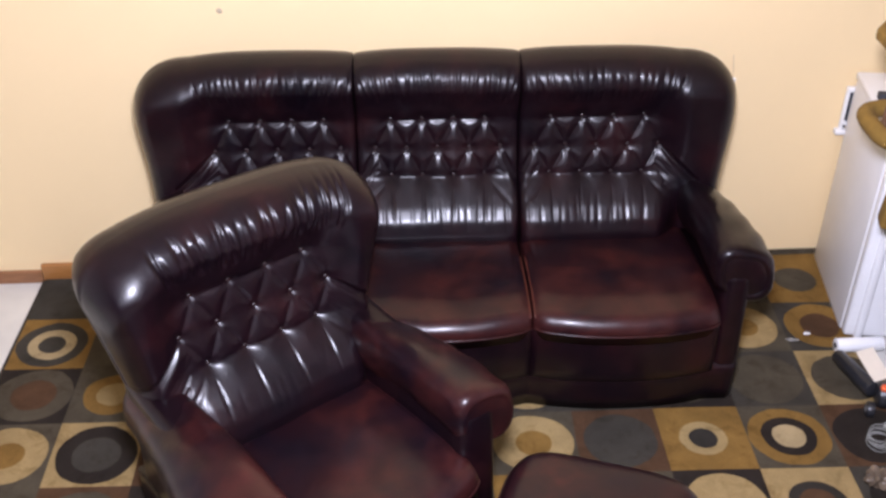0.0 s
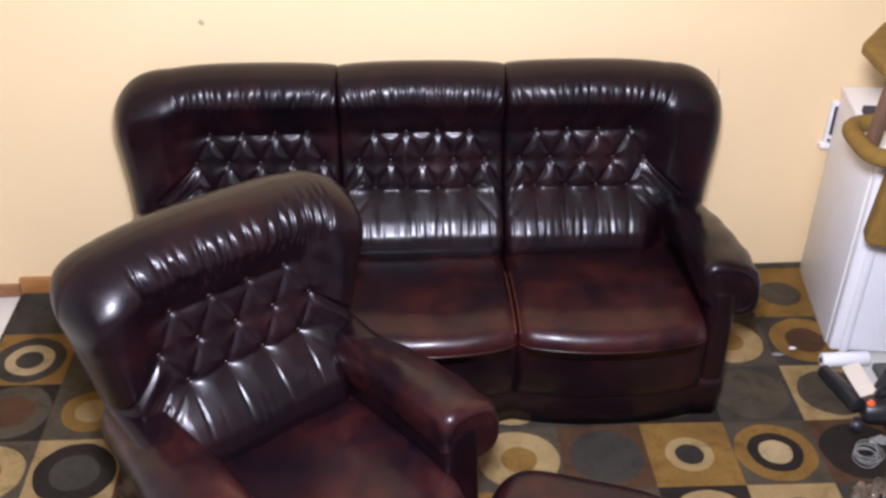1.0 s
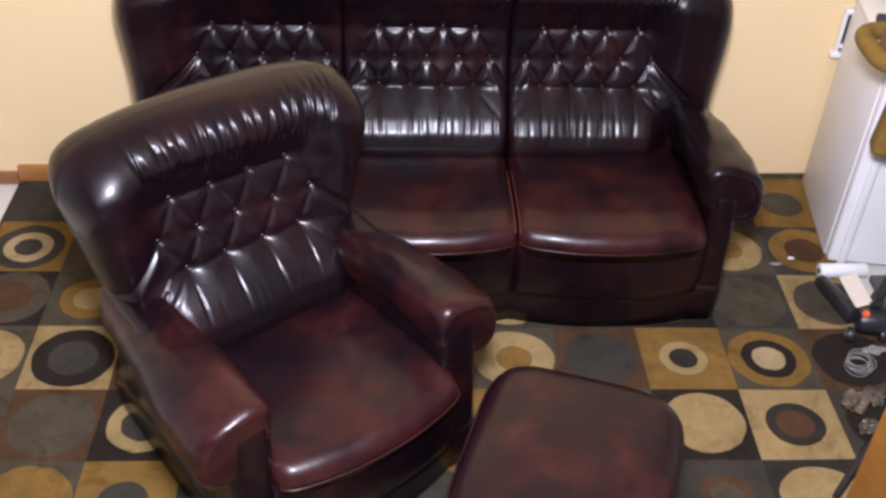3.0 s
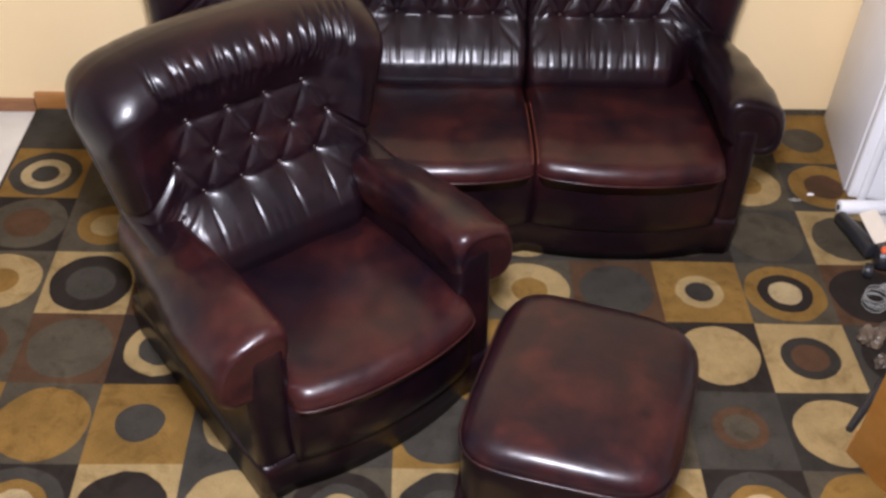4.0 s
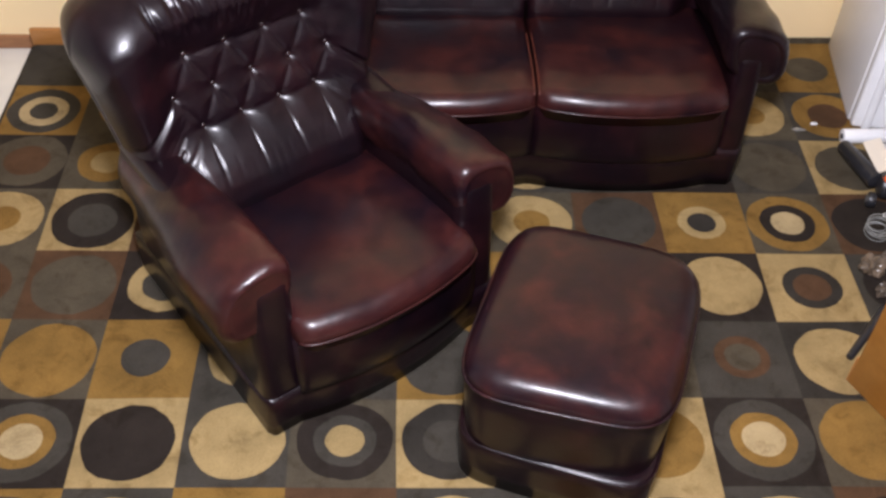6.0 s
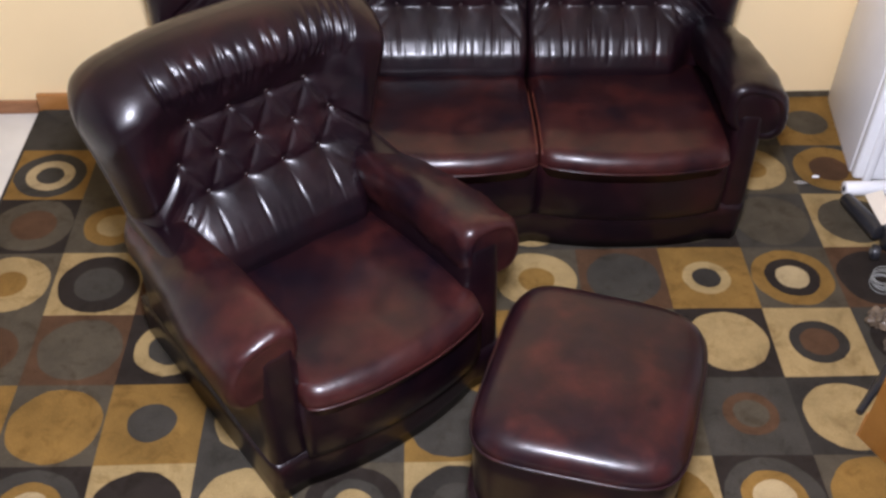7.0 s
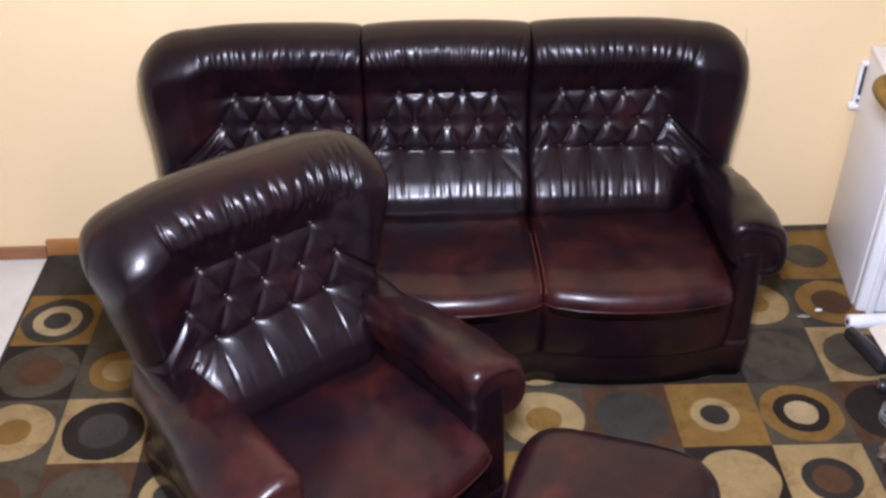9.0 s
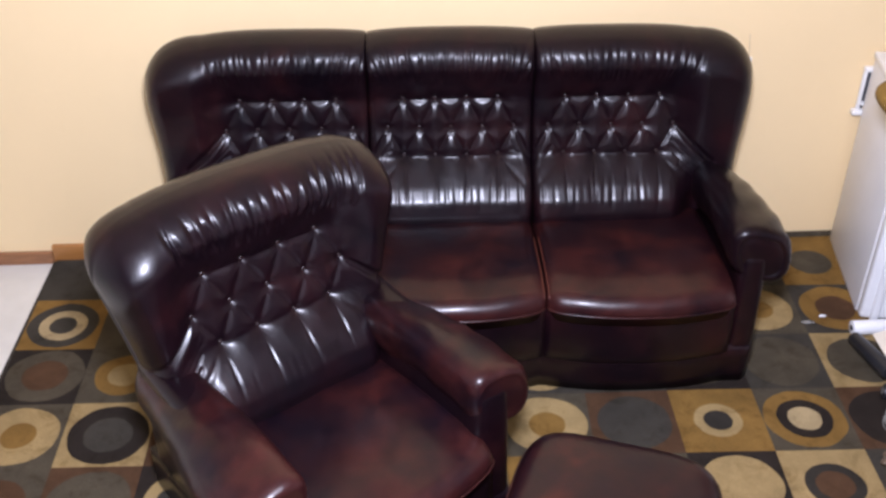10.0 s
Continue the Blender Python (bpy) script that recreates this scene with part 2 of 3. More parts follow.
# ---- rug ----
S = 0.28
CELLS = {
    (0, 0): "S", (1, 0): "GS.35", (10, 0): "TG.28", (9, 0): "S",
    (0, 1): "TS.44W.30S.17", (1, 1): "GT.3", (9, 1): "GC.42T.18", (10, 1): "ST.45R.25",
    (0, 2): "DG.47R.27", (1, 2): "GT.36C.2", (8, 2): "DG.4", (9, 2): "SG.45", (10, 2): "CG.42",
    (0, 3): "GC.45T.2", (1, 3): "CD.45S.27", (6, 3): "GC.45T.2", (7, 3): "RS.42", (8, 3): "TC.27N.16",
    (9, 3): "GT.46D.31W.19", (10, 3): "RD.45", (5, 3): "DT.4",
    (0, 4): "GR.36", (1, 4): "RG.44", (2, 4): "DC.40S.25", (8, 4): "DC.43", (9, 4): "CN.31R.2", (10, 4): "SD.4",
    (1, 5): "GT.46", (2, 5): "TS.24", (3, 5): "SC.36", (5, 5): "TS.44", (6, 5): "GC.3", (7, 5): "GS.4", (8, 5): "SR.28G.18",
    (9, 5): "NC.43", (10, 5): "GT.4", (0, 5): "TD.4",
    (0, 6): "CS.4", (1, 6): "DS.46T.31W.20", (2, 6): "CD.43", (3, 6): "SC.43", (4, 6): "GD.44S.29C.18", (5, 6): "CN.44S.24",
    (7, 6): "CT.40", (8, 6): "DS.46T.31W.20", (9, 6): "GT.46", (10, 6): "RG.4",
    (2, 7): "SC.4", (3, 7): "TG.4", (4, 7): "RS.35", (5, 7): "SC.42", (8, 7): "SC.4", (9, 7): "RD.42",
}
POOL = ["GC.44", "DT.42", "CS.40", "TG.30", "RG.42", "SC.45T.2", "GD.42T.2", "TS.44W.3N.18", "GR.34", "SG.44"]
NCOL, NROW = 11, 10


def build_rug():
    rnd = random.Random(4)
    keys = list(RUG_COL)
    verts, faces, idx = [], [], []
    n = 64
    for i in range(NCOL):
        for j in range(NROW):
            code = CELLS.get((i, j)) or rnd.choice(POOL)
            cols, radii, k = [code[0]], [], 1
            while k < len(code):
                cols.append(code[k])
                k += 1
                num = ""
                while k < len(code) and code[k] in ".0123456789":
                    num += code[k]
                    k += 1
                radii.append(float(num))
            cx, cy = (i + 0.5 - 5) * S, -(j + 0.5) * S
            ox, oy = rnd.uniform(-0.02, 0.02), rnd.uniform(-0.02, 0.02)
            seed = rnd.uniform(0, 50)
            loops = []
            for li in range(len(radii) + 1):
                loop = []
                for q in range(n):
                    a = 2 * math.pi * q / n
                    ca, sa = math.cos(a), math.sin(a)
                    if li == 0:
                        s = 0.5 / max(abs(ca), abs(sa))
                        x, y = ca * s, sa * s
                    else:
                        r = radii[li - 1] * (1 + 0.045 * noise.noise(Vector((ca * 1.6 + seed, sa * 1.6, li * 3.0))) + 0.018 * noise.noise(Vector((ca * 5 + seed, sa * 5, li * 3.0))))
                        x, y = ca * r * 1.03 + ox, sa * r * 0.99 + oy
                        x, y = max(-0.495, min(0.495, x)), max(-0.495, min(0.495, y))
                    loop.append((cx + x * S, cy + y * S))
                loops.append(loop)
            base = len(verts)
            for loop in loops:
                verts += [(x, y, 0.0) for x, y in loop]
            verts.append((cx + ox * S, cy + oy * S, 0.0))
            for li in range(len(loops)):
                mi = keys.index(cols[li])
                for q in range(n):
                    w = (q + 1) % n
                    if li < len(loops) - 1:
                        faces.append((base + li * n + q, base + li * n + w, base + (li + 1) * n + w, base + (li + 1) * n + q))
                    else:
                        faces.append((base + li * n + q, base + li * n + w, len(verts) - 1))
                    idx.append(mi)
    # rim, turned-up end at the wall, and underside
    x0, x1, y0, y1 = -5 * S, (NCOL - 5) * S, 0.0, -NROW * S
    g, d = keys.index("G"), keys.index("S")

    def quad(pts, mi):
        b = len(verts)
        verts.extend(pts)
        faces.append(tuple(range(b, b + len(pts))))
        idx.append(mi)
    quad([(-0.75, y0, 0), (x1, y0, 0), (x1, y0, 0.0201), (-0.75, y0, 0.0201)], g)
    # its end runs up against the skirting
    verts = [(x, wall_y(x) - (0.022 if z < 0.02 else 0.010), z + 0.009) if y > -0.001 else (x, y, z) for x, y, z in verts]
    # squares are never woven quite true
    verts = [(x + (0.007 * noise.noise(Vector((x * 2.1, y * 2.1, 0.3))) if x0 + 0.001 < x < x1 - 0.001 else 0), y + (0.007 * noise.noise(Vector((x * 2.1, y * 2.1, 7.3))) if -0.01 > y > y1 + 0.001 else 0), z) for x, y, z in verts]
    ob = finish("rug", verts, faces, [RUG_COL[k] for k in keys], smooth=False, idx=idx)
    bm = bmesh.new()
    bm.from_mesh(ob.data)
    bmesh.ops.remove_doubles(bm, verts=bm.verts, dist=0.0004)
    bm.to_mesh(ob.data)
    bm.free()
    edge_w = 0.014
    part("backing", box((x1 - x0 + edge_w, -y1 - 0.02, 0.0095), ((x0 + x1 - edge_w) / 2, (y1 - 0.02) / 2, -0.0068), 0.003), RUG_COL["S"], ob, "dark woven backing and selvedge", False)
    return tagged(ob, "wool rug with ochre, cream and grey circles in squares", "rug")


build_rug()


# ---- leather suite: shared forms ----
BACK_Z0 = 0.33
TUFTS = [(0.764, (-0.162, -0.054, 0.054, 0.162)), (0.664, (-0.216, -0.108, 0.0, 0.108, 0.216)), (0.570, (-0.162, -0.054, 0.054, 0.162))]
PROF_MID = ((0.30, -0.365), (0.36, -0.381), (0.405, -0.384), (0.450, -0.368), (0.490, -0.3370), (0.530, -0.2945), (0.566, -0.2565), (0.664, -0.227), (0.764, -0.205), (0.83, -0.222), (0.885, -0.246), (0.94, -0.244), (1.02, -0.225), (1.08, -0.215))
PROF_WING = ((0.36, -0.290), (0.45, -0.285), (0.60, -0.270), (0.75, -0.265), (0.86, -0.268), (0.94, -0.245), (1.02, -0.225))


def profile(keys, Z):
    """A softened section through the given heights and depths."""
    zz = np.linspace(0.25, 1.15, 361)
    y = np.interp(zz, [k[0] for k in keys], [k[1] for k in keys])
    k = np.exp(-np.linspace(-2.2, 2.2, 17) ** 2)
    y = np.convolve(np.pad(y, 8, mode="edge"), k / k.sum(), mode="valid")
    return np.interp(Z, zz, y)


def back_cushion(parent, xa, xb, wing_l, wing_r, tc, seed, wide=1.0, waist_by=0.05, shift=0.0, tall=1.0, r=0.20, fall=0.014, lift=0.0, deep=0.0):
    """One section of the tufted back, between xa and xb; wing_l, wing_r: rounded free ends; tc: the middle of its buttons."""
    rnd = random.Random(seed)
    crease = 2.3 if wing_l and wing_r else 1.0
    nu, nv = (240 if wing_l or wing_r else 180), 160
    tt = np.linspace(0, 1, nu)
    u = 0.5 - 0.5 * np.cos(np.pi * tt)
    u = 0.6 * tt + 0.4 * u
    vv = np.linspace(0, 1, nv)
    v = 0.62 * vv + 0.38 * (0.5 - 0.5 * np.cos(np.pi * vv))
    x = xa + (xb - xa) * u
    crown = 0.988 + 0.0 * x
    mid = (xa + xb) / 2
    half = (xb - xa) / 2
    side = (x - tc) / 0.28
    crown = crown + lift - 0.012 * np.minimum(1, np.abs(side)) ** 3
    for free, e, f in ((wing_l, np.clip((xa + r - x) / r, 0, 1), np.clip((tc - x) / (tc - xa), 0, 1)), (wing_r, np.clip((x - (xb - r)) / r, 0, 1), np.clip((x - tc) / (xb - tc), 0, 1))):
        if free:
            crown = crown - fall * f ** 2 - r * (1 - np.sqrt(np.maximum(0, 1 - e ** 2.6))) * 0.80
    X = np.repeat(x[:, None], nv, 1)
    ZT = np.repeat(crown[:, None], nv, 1)
    Z = BACK_Z0 + (ZT - BACK_Z0) * v[None, :]
    # distance to the edges, each with its own radius
    def rnd_edge(d, R):
        s = np.clip(d / R, 0, 1)
        return np.sqrt(np.maximum(0.0, 1 - (1 - s) ** 2))
    top = rnd_edge(ZT - Z, 0.105)
    left = rnd_edge(X - xa, 0.072) if wing_l else 0.74 + 0.26 * rnd_edge(X - xa, 0.028)
    right = rnd_edge(xb - X, 0.072) if wing_r else 0.74 + 0.26 * rnd_edge(xb - X, 0.028)
    bot = rnd_edge(Z - BACK_Z0, 0.03)
    edge = top * bot * left * right
    # free ends lean inwards lower down
    waist = waist_by * (1 - (smooth01(0.50, 0.78, Z) if not (wing_l and wing_r) else np.clip((Z - 0.46) / 0.46, 0, 1) ** 1.15))
    if wing_l:
        X = X + waist * np.clip((mid - X) / half, 0, 1)
    if wing_r:
        X = X - waist * np.clip((X - mid) / half, 0, 1)
    T = (X - tc) / wide
    pm = profile(PROF_MID, Z)
    pw = profile(PROF_WING, Z)
    w = np.zeros_like(X)
    if wing_l:
        w = np.maximum(w, smooth01(0.20, 0.31, -T))
    if wing_r:
        w = np.maximum(w, smooth01(0.20, 0.31, T))
    Y = pm * (1 - w) + pw * w
    # buttons and the folds between them
    dent = np.zeros_like(X)
    pts = [(bx, bz) for bz, xs in TUFTS for bx in xs]
    for bx, bz in pts:
        d = np.hypot(T - bx, (Z - bz))
        dent = np.maximum(dent, 0.026 * np.exp(-d / 0.022))
    def fold(ax, az, bx, bz, deep, wide_, fade=False, sharp=False, taper=False):
        d, t = seg_dist(T, Z, ax, az, bx, bz)
        g = deep * (np.exp(-d / wide_) if sharp else np.exp(-(d / wide_) ** 2))
        if taper:
            g = g * np.sin(np.pi * t) ** 0.8
        return g * (1 - t) if fade else g
    for row, nxt in ((0, 1), (1, 2)):
        za, zb = TUFTS[row][0], TUFTS[nxt][0]
        for ax in TUFTS[row][1]:
            for bx in TUFTS[nxt][1]:
                if abs(ax - bx) < 0.06:
                    dent = np.maximum(dent, fold(ax, za, bx, zb, 0.0125, 0.013, False, True))
    for row in (0, 2):
        zr = TUFTS[row][0]
        for ax in TUFTS[row][1][:-1]:
            dent = np.maximum(dent, fold(ax, zr, ax + 0.108, zr, 0.013 if row == 0 else 0.009, 0.011, False, True))
    for ax in TUFTS[2][1]:
        dent = np.maximum(dent, fold(ax, 0.570, ax + rnd.uniform(-0.012, 0.012), 0.43, 0.0120, 0.0050, True, True))
        for k in range(2):
            ex = ax + rnd.choice((-1, 1)) * rnd.uniform(0.018, 0.045)
            dent = np.maximum(dent, fold(ax, 0.555, ex, rnd.uniform(0.46, 0.50), 0.004, 0.0045, True))
    # side folds that fan out of the last buttons
    for sgn in (-1, 1):
        for k in range(4):
            zz = 0.664 - 0.03 + rnd.uniform(-0.05, 0.02)
            ez = zz - rnd.uniform(0.02, 0.10)
            dent = np.maximum(dent, fold(sgn * 0.205, zz, sgn * (0.28 + rnd.uniform(-0.03, 0.0)), ez, 0.006, 0.006, True))
        free = wing_l if sgn < 0 else wing_r
        dent = np.maximum(dent, fold(sgn * 0.216, 0.664, sgn * (0.345 if free else 0.29), 0.545 if free else 0.52, 0.017 if free else 0.012, 0.011))
        if free:
            dent = np.maximum(dent, fold(sgn * 0.345, 0.545, sgn * 0.36, 0.44, 0.014, 0.012))
            for k in range(4):
                dent = np.maximum(dent, fold(sgn * (0.19 + 0.015 * k), 0.63 - 0.03 * k, sgn * (0.30 + 0.012 * k), 0.535 - 0.028 * k, 0.0055, 0.0050, True))
        dent = np.maximum(dent, fold(sgn * 0.162, 0.764, sgn * 0.216, 0.664, 0.0125, 0.012, False, True))
        dent = np.maximum(dent, fold(sgn * 0.162, 0.570, sgn * 0.285, 0.47, 0.009, 0.008, True))
    # gathered wrinkles over the top roll
    wr = np.zeros_like(X)
    k = -0.25
    while k < 0.25:
        k += rnd.uniform(0.011, 0.024)
        zt = rnd.uniform(0.925, 0.985)
        zb = rnd.uniform(0.78, 0.86)
        dx = rnd.uniform(-0.014, 0.014) + k * 0.12
        wr = np.maximum(wr, fold(k + dx, zt, k, zb, crease * rnd.uniform(0.003, 0.0075), rnd.uniform(0.004, 0.0075), False, False, True) * smooth01(0.985, 0.94, Z) * smooth01(0.81, 0.865, Z))
    for ax in TUFTS[0][1]:
        wr = np.maximum(wr, fold(ax, 0.764, ax + rnd.uniform(-0.02, 0.02), 0.86, 0.006, 0.009, True))
    # lower bulge: small upright wrinkles
    k = -0.26
    while k < 0.26:
        k += rnd.uniform(0.02, 0.05)
        wr = np.maximum(wr, fold(k, rnd.uniform(0.52, 0.56), k + rnd.uniform(-0.01, 0.01), rnd.uniform(0.40, 0.45), rnd.uniform(0.0010, 0.0030) / (2.2 if crease > 2 else 1.0), 0.007, False, False, True))
    Y = Y + np.maximum(dent, wr)
    # soft unevenness
    lump = np.zeros_like(X)
    for _ in range(14):
        fx, fz, ph, ph2 = rnd.uniform(6, 26), rnd.uniform(6, 24), rnd.uniform(0, 6.3), rnd.uniform(0, 6.3)
        lump += np.sin(fx * X + ph) * np.sin(fz * Z + ph2)
    Y = Y + 0.0011 * lump
    YB = -0.022 + deep
    X0, Z0 = X, Z
    Y, YB, Z = Y + shift, YB + shift, BACK_Z0 + (Z - BACK_Z0) * tall
    yc, h = (Y + YB) / 2, (YB - Y) / 2
    front = np.stack([X, yc - h * edge, Z], -1).reshape(-1, 3)
    back = np.stack([X, yc + h * edge, Z], -1).reshape(-1, 3)
    verts = np.concatenate([front, back])
    faces = sheet_faces(nu, nv) + sheet_faces(nu, nv, nu * nv, True)
    rim = [i * nv for i in range(nu)] + [(nu - 1) * nv + j for j in range(1, nv)] + [i * nv + nv - 1 for i in range(nu - 2, -1, -1)] + [j for j in range(nv - 2, 0, -1)]
    for a, b in zip(rim, rim[1:] + rim[:1]):
        faces.append((b, a, a + nu * nv, b + nu * nv))
    ob = finish("back_cushion", verts, faces, LEATHER, parent, "tufted and buttoned oxblood leather back")
    # covered buttons in the dents
    for bx, bz in pts:
        px = tc + bx * wide
        if px < xa + 0.02 or px > xb - 0.02:
            continue
        q = np.argmin((X0 - px) ** 2 + (Z0 - bz) ** 2)
        yb = (yc - h * edge).ravel()[q]
        bm = bmesh.new()
        bmesh.ops.create_uvsphere(bm, u_segments=10, v_segments=6, radius=0.0075)
        bmesh.ops.scale(bm, vec=(1, 0.6, 1), verts=bm.verts)
        bmesh.ops.translate(bm, vec=(px, yb - 0.003, BACK_Z0 + (bz - BACK_Z0) * tall), verts=bm.verts)
        part("button", bm, BUTTON, ob)
    return ob


def bow(x, xa, xb):
    t = (x - xa) / (xb - xa) * 2 - 1
    return max(0.0, 1 - abs(t) ** 2.2)


def seat_cushion(parent, xa, xb, seed, joins):
    rnd = random.Random(seed)
    n = 56
    rings, pipe = [], []
    ph = [rnd.uniform(0, 6.3) for _ in range(6)]
    for i in range(n):
        s = 0.5 - 0.5 * math.cos(math.pi * i / (n - 1))
        s = 0.45 * s + 0.55 * i / (n - 1)
        x = xa + (xb - xa) * s
        d = min(x - xa, xb - x)
        e = math.sqrt(max(0.0, 1 - (1 - min(1, d / 0.045)) ** 2))
        b = bow(x, xa, xb)
        drop = 0.019 * (1 - e)
        yf = -0.838 - 0.045 * b + 0.020 * (1 - e)
        ring = []
        m = 30
        for k in range(m + 1):
            y = -0.27 + (yf + 0.06 + 0.27) * k / m
            c = k / m
            z = 0.352 + 0.051 * min(1, c * 1.15) + 0.020 * math.sin(math.pi * min(1, c * 0.8 + 0.15)) * e - drop
            z += 0.0016 * math.sin(17 * x + ph[0]) * math.sin(13 * y + ph[1]) + 0.0010 * math.sin(41 * x + 9 * y + ph[2])
            ring.append((x, y, z))
        z1 = ring[-1][2]
        for k in range(1, 13):
            a = math.radians(90 * k / 12)
            ring.append((x, yf + 0.06 - 0.06 * math.sin(a), z1 - (z1 - 0.352) * (1 - math.cos(a))))
        pipe.append((x, yf - 0.002, 0.350))
        ring += [(x, yf + 0.012, 0.342), (x, yf + 0.02, 0.30), (x, -0.27, 0.30)]
        rings.append(ring)
    ob = loft("seat_cushion", rings, RED_LEATHER, parent, "plump oxblood leather seat cushion")
    tube("piping", pipe, 0.0036, RED_LEATHER, ob)
    for r in [q for q, joined in zip((rings[1], rings[-2]), joins) if joined]:
        tube("side_seam", [(x, y, z + 0.001) for x, y, z in r[12:38]], 0.0028, SEAM, ob, "rubbed reddish side seam")
    return ob


def front_panel(parent, xa, xb):
    n = 30
    rings = []
    for i in range(n):
        x = xa + (xb - xa) * i / (n - 1)
        yf = -0.818 - 0.040 * bow(x, xa, xb)
        r = [(x, -0.25, 0.12), (x, -0.25, 0.315), (x, yf + 0.01, 0.340), (x, yf + 0.002, 0.33)]
        for k in range(6):
            z = 0.31 - 0.16 * k / 5
            r.append((x, yf - 0.006 * math.sin(math.pi * k / 5), z))
        r.append((x, yf + 0.02, 0.12))
        rings.append(r)
    return loft("front_panel", rings, LEATHER, parent)


def plinth(parent, secs, x0, x1):
    """The low skirt all round, bowed below each seat."""
    n = 90
    rings, line = [], []
    for i in range(n):
        x = x0 + (x1 - x0) * i / (n - 1)
        b = 0.0
        for xa, xb in secs:
            if xa <= x <= xb:
                b = bow(x, xa, xb)
        d = min(x - x0, x1 - x)
        c = 0.022 * (1 - math.sqrt(max(0, 1 - (1 - min(1, d / 0.022)) ** 2)))
        yf = -0.802 - 0.038 * b + c
        r = [(x, -0.03, 0.0), (x, -0.03, 0.150), (x, yf + 0.014, 0.152), (x, yf + 0.002, 0.147), (x, yf - 0.004, 0.135), (x, yf - 0.002, 0.10), (x, yf + 0.004, 0.05), (x, yf + 0.006, 0.0)]
        rings.append(r)
        line.append((x, yf + 0.004, 0.151))
    ob = loft("plinth", rings, LEATHER, parent, "low leather skirt with a welt")
    tube("piping", line[4:-4], 0.0034, LEATHER, ob)
    return ob


def arm(parent, side, xin, hide, scroll):
    """A padded arm whose front end rolls over a recessed scroll face; side -1 or 1; xin: the inner face of its upright."""
    n = 56
    R, YF = 0.040, -0.780

    def section(y, s, dz=0.0):
        g = 0.72 + 0.28 * float(smooth01(-0.10, -0.64, np.float64(y)))
        cx = xin - 0.040 + 0.108 * g
        zc = 0.500 - 0.25 * (1 - g)
        ring = []
        for k in range(n):
            a = 2 * math.pi * k / n
            ca, sa = math.cos(a), math.sin(a)
            ex = 0.104 * g * math.copysign(abs(ca) ** (0.86 if ca > 0 else 0.74), ca) * s
            ez = 0.092 * math.copysign(abs(sa) ** 0.82, sa) * s * (0.88 + 0.12 * g)
            # the outer side hangs lower than the inner
            if sa < 0:
                ez *= 1.0 + 0.30 * (0.5 + 0.5 * ca)
            ez -= 0.26 * ex
            wob = (0.0018 * math.sin(19 * y + 3 * a) + 0.0012 * math.sin(53 * y + 5 * a)) * min(1, s * 1.2 - 0.2)
            # small gathers where the leather is drawn over the front edge
            if s > 0.72 and y < -0.70:
                wob += 0.0011 * math.sin(31 * a + 2 * side) * float(smooth01(-0.70, -0.76, np.float64(y)))
            ring.append((side * (cx + ex + wob), y, zc + ez + wob + dz))
        return ring if side > 0 else ring[::-1]

    rings = [section(-0.08 - (-0.08 - YF - R) * k / 26, 1.0) for k in range(27)]
    for k in range(1, 13):
        a = math.radians(104 * k / 12)
        rings.append(section(YF + R - R * math.sin(a), 1 - 0.24 * (1 - math.cos(a))))
    if scroll:
        rings += [section(YF + 0.006, 0.66), section(YF + 0.012, 0.58)]
    else:
        rings += [section(YF + 0.0005, 0.62), section(YF - 0.001, 0.4), section(YF - 0.0015, 0.2), section(YF - 0.0015, 0.02)]
    ob = loft("arm", rings, hide, parent, "padded oxblood leather arm rolled over at the front")
    if scroll:
        face = [section(YF + 0.0005 + 0.006 * q ** 5, 0.70 * q) for q in (1.0, 0.96, 0.85, 0.6, 0.3, 0.04)]
        loft("scroll_face", face, hide, ob, "dark leather scroll face set into the rolled edge")
    w, top = (0.088, 0.505) if scroll else (0.116, 0.545)
    bm = box((w, 0.724, top - 0.13), (side * (xin + 0.094 - w / 2), -0.435, (top + 0.13) / 2), 0.030, seg=5)
    for v in bm.verts:
        if v.co.y < -0.5:
            v.co.y += max(0.0, v.co.z - 0.13) * 0.036
    part("arm_panel", bm, LEATHER, ob)
    return ob


def suite(name, m, nseat, label, category, group, extra, wide, waist_by, shift, tall, r, fall, lift, deep=0.0):
    """nseat places; extra: how far the outer seats run past the back's buttons towards the arms."""
    root = empty(name, m, label, category, group)
    w = 0.56
    x0 = -w * nseat / 2
    secs = [(x0 + w * i - (extra if i == 0 else 0), x0 + w * (i + 1) + (extra if i == nseat - 1 else 0)) for i in range(nseat)]
    xin = -x0 + extra
    out = xin + (0.152 if nseat > 1 else 0.182)
    for i, (a, b) in enumerate(secs):
        wl, wr = i == 0, i == nseat - 1
        tc = x0 + w * (i + 0.5) + (0.008 if wl and not wr else -0.008 if wr and not wl else 0)
        back_cushion(root, -out if wl else a + 0.001, out if wr else b - 0.001, wl, wr, tc, 7 + i * 5 + nseat, wide, waist_by, shift, tall, r, fall, lift, deep)
        seat_cushion(root, a + 0.002, b - 0.002, 31 + i, (not wl, not wr))
        front_panel(root, a, b)
    plinth(root, secs, -xin - 0.095, xin + 0.095)
    for sd in (-1, 1):
        arm(root, sd, xin, LEATHER if nseat > 1 else RED_LEATHER, nseat > 1)
    back = box((2 * xin + 0.14, 0.07, 0.70), (0, -0.047 + shift, 0.44), 0.03, seg=3)
    part("back_panel", back, LEATHER, root)
    return root


